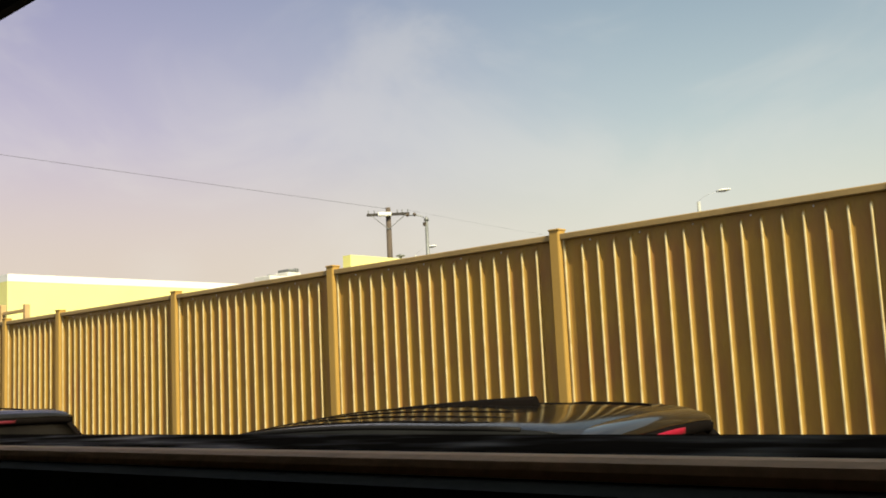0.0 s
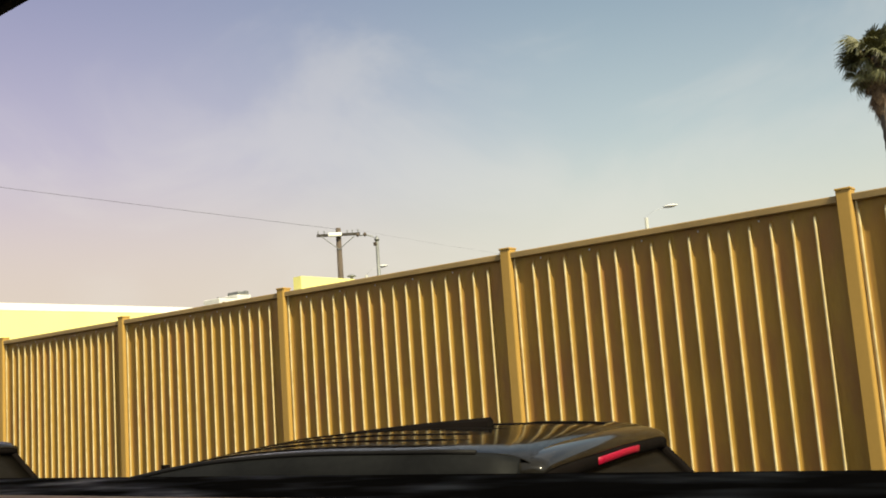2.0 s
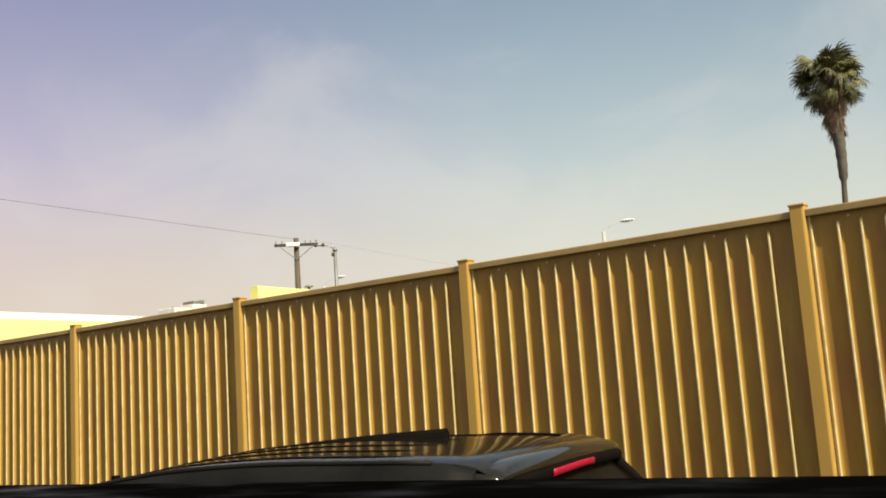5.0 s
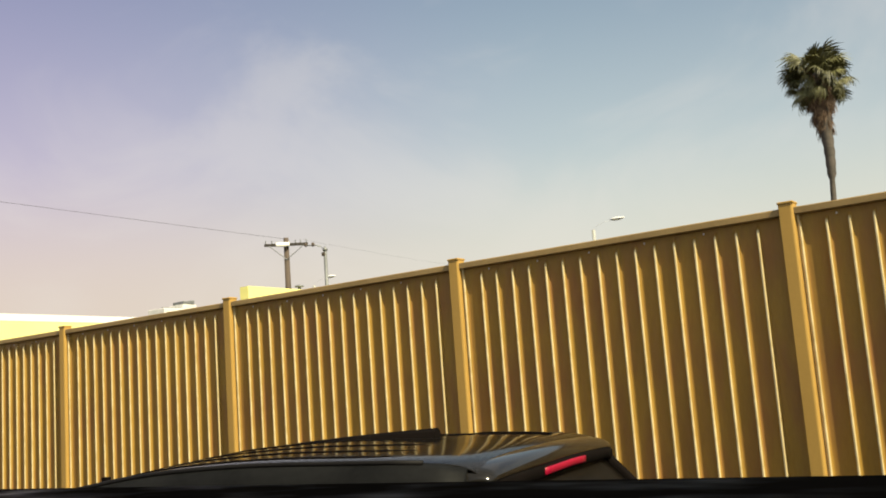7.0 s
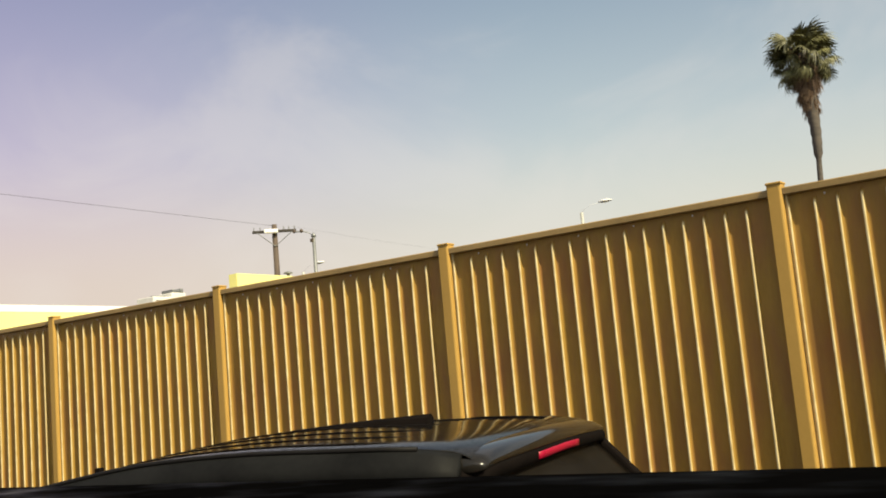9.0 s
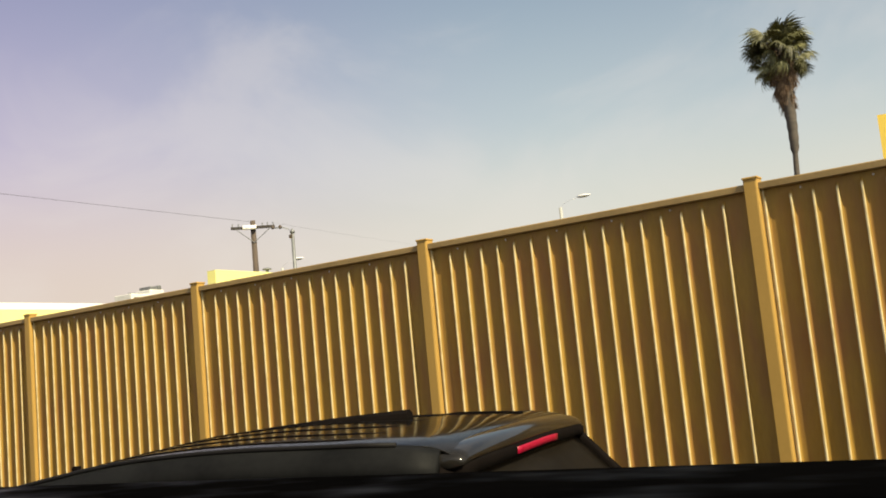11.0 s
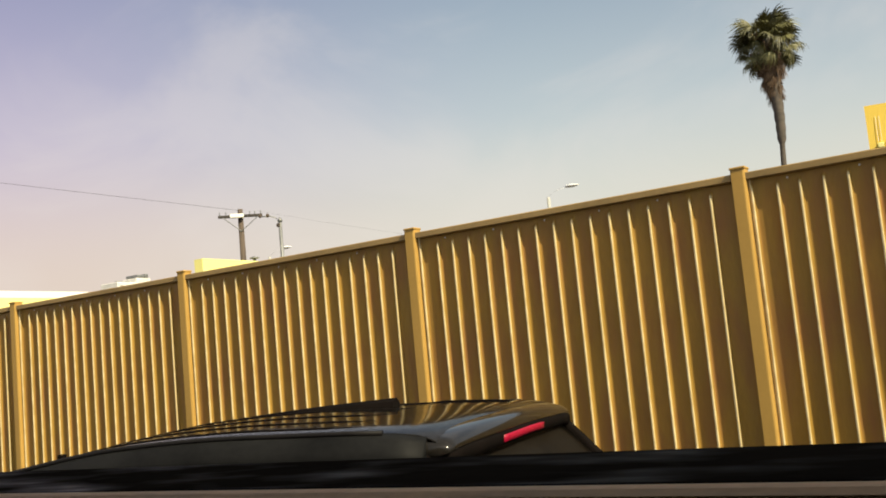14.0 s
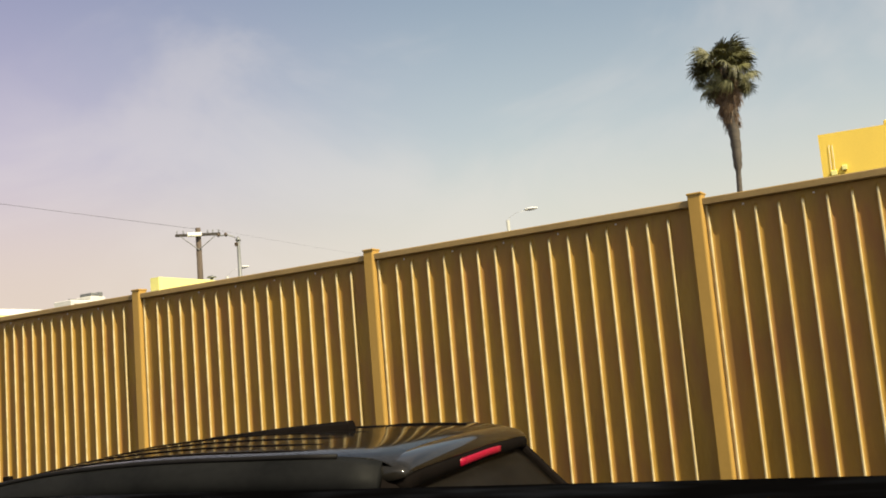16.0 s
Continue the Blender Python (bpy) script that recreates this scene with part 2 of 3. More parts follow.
def part(name, bm, mat, parent=None, label="", smooth=False):
    me = bpy.data.meshes.new(name)
    bmesh.ops.recalc_face_normals(bm, faces=bm.faces)
    bm.to_mesh(me)
    bm.free()
    me.materials.append(mat)
    if smooth:
        for p in me.polygons:
            p.use_smooth = True
    ob = new(name, me)
    if parent is not None:
        ob.parent = parent
    if label:
        tagged(ob, label)
    return ob


def empty(name, m=None):
    ob = new(name)
    ob.empty_display_size = 0.2
    if m is not None:
        ob.matrix_basis = m
    return ob


def box(bm, x0, x1, y0, y1, z0, z1, bevel=0.0, segs=2):
    r = bmesh.ops.create_cube(bm, size=1.0, matrix=Matrix.Translation(((x0 + x1) / 2, (y0 + y1) / 2, (z0 + z1) / 2))
                              @ Matrix.Diagonal((abs(x1 - x0), abs(y1 - y0), abs(z1 - z0), 1)))
    if bevel:
        es = {e for v in r["verts"] for e in v.link_edges}
        bmesh.ops.bevel(bm, geom=list(es), offset=bevel, segments=segs, affect="EDGES", profile=0.5)
    return bm


def boxes(*a, bevel=0.0):
    bm = bmesh.new()
    for q in a:
        box(bm, *q, bevel=bevel)
    return bm


def loft(bm, rings, closed=True, caps=True):
    vs = [[bm.verts.new(p) for p in r] for r in rings]
    k = len(vs[0])
    for a, b in zip(vs, vs[1:]):
        for i in range(k if closed else k - 1):
            j = (i + 1) % k
            bm.faces.new((a[i], a[j], b[j], b[i]))
    if caps and closed:
        bm.faces.new(vs[0])
        bm.faces.new(vs[-1])
    return bm


def tube(bm, pts, radii, seg=10):
    rings = []
    pts = [Vector(p) for p in pts]
    for i, p in enumerate(pts):
        d = (pts[min(i + 1, len(pts) - 1)] - pts[max(i - 1, 0)]).normalized()
        u = d.orthogonal().normalized() if abs(d.z) < 0.9 else Vector((1, 0, 0)).cross(d).normalized()
        v = d.cross(u)
        r = radii[i] if isinstance(radii, (list, tuple)) else radii
        rings.append([p + r * (math.cos(2 * math.pi * k / seg) * u + math.sin(2 * math.pi * k / seg) * v) for k in range(seg)])
    return loft(bm, rings)


def spline(xs, ys, x):
    """Smooth interpolation through a few control values."""
    if x <= xs[0]:
        return ys[0]
    if x >= xs[-1]:
        return ys[-1]
    i = max(k for k in range(len(xs) - 1) if xs[k] <= x)
    h = xs[i + 1] - xs[i]
    t = (x - xs[i]) / h

    def slope(k):
        if k == 0 or k == len(xs) - 1:
            a, b = (0, 1) if k == 0 else (k - 1, k)
            return (ys[b] - ys[a]) / (xs[b] - xs[a])
        return (ys[k + 1] - ys[k - 1]) / (xs[k + 1] - xs[k - 1])
    m0, m1 = slope(i) * h, slope(i + 1) * h
    return ((2 * t**3 - 3 * t**2 + 1) * ys[i] + (t**3 - 2 * t**2 + t) * m0 + (-2 * t**3 + 3 * t**2) * ys[i + 1] + (t**3 - t**2) * m1)


# ---- ground ----
bm = bmesh.new()
bmesh.ops.create_grid(bm, x_segments=40, y_segments=40, size=900)
ground = part("ground", bm, ASPHALT)
tagged(ground, "worn sun-bleached asphalt of the parking lot", "ground", kind="structure")

# ---- fence ----
FENCE_Y, FENCE_TOP = 5.974, 2.560
P3, BAY = -4.191, 2.4
RIB0, RIB_STEP = 0.062, 0.1333
fence = empty("fence", pose(0, FENCE_Y, 0))
tagged(fence, "tan painted corrugated steel fence with square posts and capped top rail", "fence")


def panel_mesh(width):
    """A ribbed sheet from post to post: flat pans and narrow ribs with a flat crest, a steep flank and a rounded foot."""
    pan = 0.029
    left = [(-0.013, pan), (-0.0118, 0.0260), (-0.0075, 0.004), (-0.006, 0.0012)]
    right = [(-0.0045, 0.0), (0.0035, 0.0), (0.0050, 0.0006), (0.0060, 0.0024), (0.0078, 0.0120), (0.0098, 0.0208), (0.0120, 0.0252),
             (0.0155, 0.0274), (0.0205, 0.0285), (0.0270, pan)]
    prof = [(0.02, 0.009), (0.047, 0.009), (0.053, 0.004)]
    x, k = RIB0, 0
    while x < width - 0.14:
        prof += [(x + u, d) for u, d in (left + right if k else right)]
        k += 1
        x += 0.151 if k == 1 else 0.1275 if k == 2 else 0.1336
    prof += [(width - 0.058, pan), (width - 0.050, 0.018), (width - 0.02, 0.018)]
    bm = bmesh.new()
    # pressed ribs, run out flat below the top rail
    levels = [(0.04, 1.0), (0.6, 1.0), (1.2, 1.0), (1.8, 1.0), (FENCE_TOP - 0.165, 1.0), (FENCE_TOP - 0.145, 0.92), (FENCE_TOP - 0.128, 0.5),
              (FENCE_TOP - 0.118, 0.14), (FENCE_TOP - 0.110, 0.0), (FENCE_TOP - 0.084, 0.0), (FENCE_TOP - 0.055, 0.0)]
    ring = [(px, py, 0.0) for px, py in prof] + [(px, py, 0.0015) for px, py in reversed(prof)]
    flat = lambda py, k: py if py >= pan else pan - (pan - py) * k
    loft(bm, [[(px, (flat(py, k) if 0.06 < px < width - 0.06 else py) + d, z) for px, py, d in ring] for z, k in levels])
    return bm


def post_mesh():
    """Folded square section with rounded upright corners."""
    bm = bmesh.new()
    ring = []
    for cx, cy, a0 in ((0.025, -0.012, -90), (0.037, 0.049, 0), (-0.037, 0.049, 90), (-0.037, -0.024, 180)):
        r = 0.018 if cy == -0.012 else 0.006
        ring += [(cx + r * math.cos(radians(a0 + 15 * k)), cy + r * math.sin(radians(a0 + 15 * k))) for k in range(7)]
    loft(bm, [[(px, py, z) for px, py in ring] for z in (0.0, 1.2, FENCE_TOP - 0.012)])
    return bm


posts = [P3 + BAY * k for k in (-2, -1, 0, 1, 2, 3, 4)]
posts = [-22.37, -19.97, -17.57, -15.17, -12.765, P3 - 3 * BAY] + posts
first = {}
for i, px in enumerate(posts):
    if "post" not in first:
        post = part("post", post_mesh(), POSTM, fence)
        first["post"] = post
        bm = bmesh.new()
        box(bm, -0.047, 0.047, -0.035, 0.060, FENCE_TOP - 0.014, FENCE_TOP, bevel=0.004)
        cap = part("post_cap", bm, POSTM, post)
    else:
        post = copy_thing(first["post"], Matrix())
        post.parent = fence
    post.matrix_basis = Matrix.Translation((px, 0, 0))
    if i + 1 < len(posts):
        w = posts[i + 1] - px
        key = round(w, 3)
        if key not in first:
            first[key] = (panel_mesh(w), w)
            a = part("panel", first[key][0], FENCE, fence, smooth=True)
            bm = bmesh.new()
            # top rail: an inverted channel with a small drip lip
            tz = FENCE_TOP - 0.038
            prof = [(-0.003, tz - 0.044), (-0.003, tz - 0.042), (-0.016, tz - 0.041), (-0.018, tz - 0.039), (-0.018, tz - 0.006), (-0.015, tz - 0.001), (-0.014, tz),
                    (0.046, tz), (0.054, tz - 0.006), (0.054, tz - 0.044)]
            loft(bm, [[(xx, p[0], p[1]) for p in prof] for xx in (0.043, w - 0.043)])
            b = part("top_rail", bm, RAILM, fence)
            bm = boxes((0.043, w - 0.043, -0.02, 0.05, 0.02, 0.07), bevel=0.004)
            c = part("bottom_rail", bm, RAILM, fence)
            first[key] = (a, b, c)
            new3 = (a, b, c)
        else:
            new3 = []
            for o in first[key]:
                d = o.copy()
                scene.collection.objects.link(d)
                d.parent = fence
                new3.append(d)
        for o in new3:
            o.matrix_basis = Matrix.Translation((px, 0, 0))

bm = bmesh.new()
bmesh.ops.create_cone(bm, cap_ends=True, segments=8, radius1=0.007, radius2=0.005, depth=0.005, matrix=Matrix.Rotation(radians(90), 4, "X"))
screw = part("screw", bm, UNITGREY, fence)
screw_mesh = screw.data
spots = [px + 0.135 + RIB_STEP * k for px in posts[4:-1] for k in (1, 4, 7, 10, 13) if not (px < -12 and k > 7)]
for i, qx in enumerate(spots):
    ob = screw if i == 0 else new("screw", screw_mesh)
    ob.parent = fence
    ob.matrix_basis = Matrix.Translation((qx, 0.0275, FENCE_TOP - 0.105))

# ---- parked hatchback ----

def roof_z(x):
    """Height of the car's centre line; x=0 at the spoiler's edge, the nose at negative x."""
    return spline((-2.45, -2.2, -1.95, -1.64, -1.42, -1.20, -1.00, -0.80, -0.60, -0.36, -0.20, -0.10, -0.04, 0.0, 0.05),
                  (1.03, 1.17, 1.285, 1.354, 1.382, 1.414, 1.440, 1.451, 1.453, 1.445, 1.436, 1.426, 1.412, 1.385, 1.360), x)


def roof_half(x):
    return spline((-2.45, -1.6, -1.0, -0.5, 0.05), (0.56, 0.585, 0.605, 0.612, 0.615), x)


def roof_drop(u, x):
    """Fall of the roof from its middle to its edge, rounding over at the gutter."""
    a = abs(u)
    fall = spline((-2.4, -0.45, -0.15, 0.05), (0.030, 0.025, 0.018, 0.010), x) * a**1.2 + 0.009 * a**12
    return fall


def hatchback():
    car = empty("parked_car")
    n = 161

    def roof_ring(x, f0=-1.0, f1=1.0, lift=0.0, k=n):
        h, z = roof_half(x), roof_z(x)
        out = []
        for i in range(k):
            u = f0 + (f1 - f0) * i / (k - 1)
            out.append((x + 0.03 * (1 - u * u) * max(0.0, 1 + x / 0.5), u * h, z - roof_drop(u, x) + lift))
        return out
    # roof skin
    bm = bmesh.new()
    xs = [-1.14 + 1.14 * i / 38 for i in range(39)]
    loft(bm, [roof_ring(x) for x in xs], closed=False)
    bmesh.ops.solidify(bm, geom=list(bm.faces), thickness=0.012)
    part("roof", bm, BLACKPAINT, car, "glossy black roof", smooth=True)
    # raised ribs pressed along the roof, ending short of the spoiler
    for c in (-0.86, -0.66, -0.42, -0.16, 0.14, 0.44, 0.70, 0.88):
        bm = bmesh.new()
        rings = []
        for i in range(25):
            x = -1.10 + 0.86 * i / 24
            y, z, h = c * roof_half(x), roof_z(x) - roof_drop(c, x), 0.0030 * min(1.0, i / 3, (24 - i) / 3)
            rings.append([(x, y - 0.007, z - 0.002), (x, y - 0.005, z + h * 0.8), (x, y, z + h), (x, y + 0.005, z + h * 0.8), (x, y + 0.007, z - 0.002)])
        loft(bm, rings)
        part("roof_rib", bm, FINBLACK, car, smooth=True)
    # windscreen running on from the roof
    bm = bmesh.new()
    xs = [-2.42 + 1.27 * i / 16 for i in range(17)]
    loft(bm, [roof_ring(x, -0.93, 0.93, -0.006, 21) for x in xs], closed=False)
    bmesh.ops.solidify(bm, geom=list(bm.faces), thickness=0.006)
    part("windscreen", bm, GLASSM, car, smooth=True)

    def side(s):
        # roof side frame: shoulder that rolls from the roof down to the side glass
        bm = bmesh.new()
        rings = []
        for i in range(28):
            x = -2.42 + 2.38 * i / 27
            h, z = roof_half(x), roof_z(x) - roof_drop(1, x)
            rings.append([(x, s * h, z + 0.002), (x, s * (h + 0.018), z - 0.010), (x, s * (h + 0.038), z - 0.035), (x, s * (h + 0.055), z - 0.070),
                          (x, s * (h + 0.040), z - 0.078), (x, s * (h - 0.02), z - 0.02)])
        loft(bm, rings)
        part("roof_rail", bm, DULLBLACK, car, smooth=True)
        # drip moulding
        bm = bmesh.new()
        tube(bm, [(x, s * (roof_half(x) + 0.003), roof_z(x) - roof_drop(1, x) + 0.002) for x in [-2.35 + 2.2 * i / 24 for i in range(25)]], 0.007, 6)
        part("drip_moulding", bm, TRIMBLACK, car, smooth=True)
        for a, b in ((-2.0, -1.10), (-1.02, -0.36)):
            bm = bmesh.new()
            rings = []
            for i in range(9):
                x = a + (b - a) * i / 8
                h, z = roof_half(x), roof_z(x) - roof_drop(1, x) - 0.076
                rings.append([(x, s * (h + 0.048), z), (x, s * (h + 0.09), (z + 0.93) / 2), (x, s * 0.795, 0.93), (x, s * 0.785, 0.93),
                              (x, s * (h + 0.08), (z + 0.93) / 2), (x, s * (h + 0.038), z)])
            loft(bm, rings)
            part("side_window", bm, GLASSM, car, smooth=True)
        for a, b in ((-1.11, -1.01), (-0.37, -0.03), (-2.40, -1.99)):
            bm = bmesh.new()
            rings = []
            for i in range(5):
                x = a + (b - a) * i / 4
                h, z = roof_half(x), roof_z(x) - roof_drop(1, x) - 0.072
                rings.append([(x, s * (h + 0.050), z), (x, s * (h + 0.094), (z + 0.93) / 2), (x, s * 0.80, 0.92), (x, s * 0.77, 0.92),
                              (x, s * (h + 0.06), (z + 0.93) / 2), (x, s * (h + 0.01), z)])
            loft(bm, rings)
            part("pillar", bm, DULLBLACK, car, smooth=True)
    side(-1)
    side(1)
    # lower body
    bm = bmesh.new()
    rings = []
    for x, hw, zt, zb in ((-3.62, 0.62, 0.62, 0.28), (-3.52, 0.76, 0.74, 0.20), (-3.2, 0.82, 0.87, 0.17), (-2.8, 0.84, 0.95, 0.16), (-2.45, 0.85, 0.99, 0.16),
                          (-1.9, 0.855, 0.975, 0.16), (-1.0, 0.855, 0.97, 0.16), (-0.3, 0.85, 0.985, 0.17), (0.12, 0.83, 0.98, 0.2), (0.38, 0.79, 0.94, 0.24), (0.48, 0.69, 0.80, 0.30)):
        r = []
        for i in range(24):
            a = 2 * math.pi * (i + 0.5) / 24
            c, s = math.cos(a), math.sin(a)
            e = 0.38
            r.append((x, hw * math.copysign(abs(c)**e, c), (zt + zb) / 2 + (zt - zb) / 2 * math.copysign(abs(s)**e, s)))
        rings.append(r)
    loft(bm, rings)
    part("body", bm, BLACKPAINT, car, smooth=True)
    # hatch: spoiler, rear window, gate
    lip = bmesh.new()
    rings = []
    for i in range(13):
        u = -1 + 2 * i / 12
        x, y, z = 0.012 + 0.03 * (1 - u * u), u * 0.615, roof_z(0) - roof_drop(u, 0)
        rings.append([(x + 0.003, y, z - 0.013), (x + 0.009, y, z - 0.018), (x + 0.007, y, z - 0.048), (x - 0.010, y, z - 0.053), (x - 0.05, y, z - 0.030)])
    loft(lip, rings)
    sp_rings = []
    for i in range(25):
        u = -1 + 2 * i / 24
        x, y, z = 0.012 + 0.03 * (1 - u * u), u * 0.62, roof_z(0) - roof_drop(u, 0)
        k = 1 - 0.55 * abs(u)**6
        sp_rings.append([(x - 0.075, y, z + 0.029 * k), (x - 0.045, y, z + 0.0265 * k), (x - 0.020, y, z + 0.0205 * k), (x - 0.005, y, z + 0.011 * k), (x + 0.003, y, z - 0.003),
                         (x + 0.006, y, z - 0.013), (x - 0.02, y, z - 0.020), (x - 0.12, y, z - 0.036)])
    bm = bmesh.new()
    loft(bm, sp_rings)
    sp = part("spoiler", bm, BLACKPAINT, car, "black roof spoiler above the rear window", smooth=True)
    part("spoiler_lip", lip, FINBLACK, sp, "matt black lip under the spoiler", smooth=True)
    bm = bmesh.new()
    rings = []
    for i in range(9):
        u = -0.43 + 0.64 * i / 8
        x, y, z = 0.012 + 0.03 * (1 - u * u), u * 0.62, roof_z(0) - roof_drop(u, 0)
        rings.append([(x + 0.002, y, z - 0.021), (x + 0.013, y, z - 0.024), (x + 0.011, y, z - 0.041), (x - 0.002, y, z - 0.045), (x - 0.02, y, z - 0.023)])
    loft(bm, rings)
    part("brake_light", bm, REDLAMP, sp, "red high-mounted brake light strip", smooth=True)
    bm = bmesh.new()
    rings = []
    for i in range(7):
        t = i / 6
        rr = []
        for k in range(9):
            u = -1 + 2 * k / 8
            rr.append((-0.02 + 0.03 * (1 - u * u) + 0.33 * t, u * (0.575 + 0.10 * t), roof_z(0) - 0.032 - 0.01 * u * u - 0.38 * t))
        rings.append(rr)
    loft(bm, rings, closed=False)
    bmesh.ops.solidify(bm, geom=list(bm.faces), thickness=0.008)
    part("rear_window", bm, DULLGLASS, car, smooth=True)
    for s in (-1, 1):
        bm = bmesh.new()
        rings = []
        for i in range(7):
            t = i / 6
            x, y, z = -0.015 + 0.33 * t, s * (0.585 + 0.10 * t), roof_z(0) - 0.026 - 0.39 * t
            rings.append([(x, y - s * 0.03, z), (x + 0.01, y + s * 0.01, z), (x - 0.08, y + s * 0.06, z), (x - 0.16, y + s * 0.05, z)])
        loft(bm, rings)
        part("rear_pillar", bm, FINBLACK, car, smooth=True)
        bm = boxes((0.22, 0.40, s * 0.80, s * 0.52, 0.72, 0.90), bevel=0.03)
        part("tail_light", bm, REDLAMP, car, "red tail light cluster", smooth=True)
        bm = boxes((-3.56, -3.34, s * 0.72, s * 0.46, 0.58, 0.70), bevel=0.03)
        part("headlight", bm, GLASSM, car, "clear headlight", smooth=True)
        bm = boxes((-2.10, -1.98, s * 0.84, s * 1.00, 0.98, 1.10), bevel=0.035)
        part("door_mirror", bm, BLACKPAINT, car, smooth=True)
        for wx in (-2.92, -0.42):
            bm = bmesh.new()
            seg = 28
            prof = [(0.19, -0.09), (0.29, -0.10), (0.315, -0.07), (0.32, 0.0), (0.315, 0.07), (0.29, 0.10), (0.19, 0.09)]
            loft(bm, [[(r * math.cos(2 * math.pi * k / seg), d, r * math.sin(2 * math.pi * k / seg)) for r, d in prof] for k in range(seg)] +
                 [[(r, d, 0) for r, d in prof]], closed=True, caps=False)
            bmesh.ops.remove_doubles(bm, verts=bm.verts, dist=1e-5)
            wheel = empty("wheel", pose(wx, s * 0.78, 0.32))
            wheel.parent = car
            part("tyre", bm, RUBBER, wheel, smooth=True)
            bm = bmesh.new()
            for k in range(7):
                a = 2 * math.pi * k / 7
                bmesh.ops.create_cube(bm, size=1, matrix=Matrix.Rotation(a, 4, "Y") @ Matrix.Translation((0.10, s * 0.06, 0)) @ Matrix.Diagonal((0.19, 0.03, 0.035, 1)))
            bmesh.ops.create_cone(bm, cap_ends=True, segments=20, radius1=0.05, radius2=0.04, depth=0.05, matrix=Matrix.Translation((0, s * 0.07, 0)) @ Matrix.Rotation(radians(90), 4, "X"))
            bmesh.ops.create_cone(bm, cap_ends=True, segments=28, radius1=0.19, radius2=0.19, depth=0.03, matrix=Matrix.Translation((0, 0, 0)) @ Matrix.Rotation(radians(90), 4, "X"))
            part("rim", bm, ALLOY, wheel)
    # long roof fin: a ramp that ends in an upright edge
    bm = bmesh.new()
    rings = []
    for i in range(9):
        t = i / 8
        x, z, w = -0.84 + 0.475 * t, roof_z(-0.84 + 0.475 * t), 0.020 + 0.016 * math.sin(math.pi * (0.25 + 0.5 * t))
        h = 0.002 + 0.024 * t**1.4
        rings.append([(x, -w, z - 0.008), (x, -w * 0.7, z + h * 0.6), (x, -0.005, z + h), (x, 0.005, z + h), (x, w * 0.7, z + h * 0.6), (x, w, z - 0.008)])
    loft(bm, rings)
    part("roof_fin", bm, FINBLACK, car, "matt black antenna fin", smooth=False)
    # raised strip along the far edge of the hatch
    bm = bmesh.new()
    rings = []
    for i in range(13):
        t = i / 12
        x = -0.40 + 0.30 * t
        y, z, h = 0.30, roof_z(x) - roof_drop(0.30 / roof_half(x), x), 0.007 * min(1.0, 4 * t)
        rings.append([(x, y - 0.012, z - 0.006), (x, y - 0.010, z + h), (x, y + 0.010, z + h), (x, y + 0.012, z - 0.006)])
    loft(bm, rings)
    part("roof_strip", bm, FINBLACK, car)
    bm = boxes((-1.63, -1.605, -0.012, 0.012, roof_z(-1.62) - 0.01, roof_z(-1.62) + 0.016), bevel=0.004)
    part("sensor_stub", bm, FINBLACK, car)
    return car


car = hatchback()
tagged(car, "glossy black hatchback with red brake light in its spoiler", "car", group="parked cars")
car.matrix_basis = pose(-1.5155, 2.597, 0, 0, 0, 14.0)
car2 = copy_thing(car, pose(-6.52, 2.965, 0, 0, 0, 14.0))
car2.scale = (1.03, 1.03, 1.03)
for c in car2.children_recursive:
    if c.name.startswith("brake_light"):
        c.data = c.data.copy()
        c.data.materials[0] = REDDULL
tagged(car2, "black hatchback parked ahead along the fence", "car", group="parked cars")

# ---- the vehicle round the camera ----
SILL = 1.510
cabin = empty("parked_van")
tagged(cabin, "dark cabin of a van with its side window wound down", "van")
X0, X1 = -1.25, 0.75


def bar_x(prof, x0, x1):
    bm = bmesh.new()
    loft(bm, [[(x, p[0], p[1]) for p in prof] for x in (x0, x1)])
    return bm


part("outer_door_skin", bar_x([(0.405, 0.45), (0.46, 0.60), (0.475, 1.0), (0.455, 1.40), (0.41, SILL - 0.012), (0.395, SILL - 0.03), (0.40, 0.45)], X0, X1), BLACKPAINT, cabin, smooth=False)
part("window_seal", bar_x([(0.305, SILL - 0.03), (0.305, SILL - 0.0035), (0.312, SILL - 0.0008), (0.36, SILL - 0.0004), (0.392, SILL - 0.0001), (0.400, SILL), (0.406, SILL - 0.003), (0.408, SILL - 0.03)], X0, X1),
     GLOSSTRIM, cabin, "black window seal along the door top")
part("inner_trim", bar_x([(0.282, SILL - 0.007), (0.2825, SILL - 0.004), (0.2845, SILL - 0.0011), (0.290, SILL + 0.0003), (0.298, SILL + 0.0005), (0.303, SILL - 0.001), (0.304, SILL - 0.007)], X0, X1),
     INNERTRIM, cabin, "worn beige edge of the door lining")
part("door_lining", bar_x([(0.279, 0.45), (0.23, 0.6), (0.22, 1.1), (0.24, 1.40), (0.270, SILL - 0.010), (0.283, SILL - 0.0072), (0.304, SILL - 0.0075), (0.304, 0.45)], X0, X1), INTERIOR, cabin)
TOPZ = 1.550 + 0.343
part("window_frame", bar_x([(0.395, TOPZ + 0.004), (0.402, TOPZ), (0.412, TOPZ), (0.43, TOPZ + 0.06), (0.36, TOPZ + 0.09), (0.35, TOPZ + 0.02)], X0, X1), TRIMBLACK, cabin, "black upper window frame")
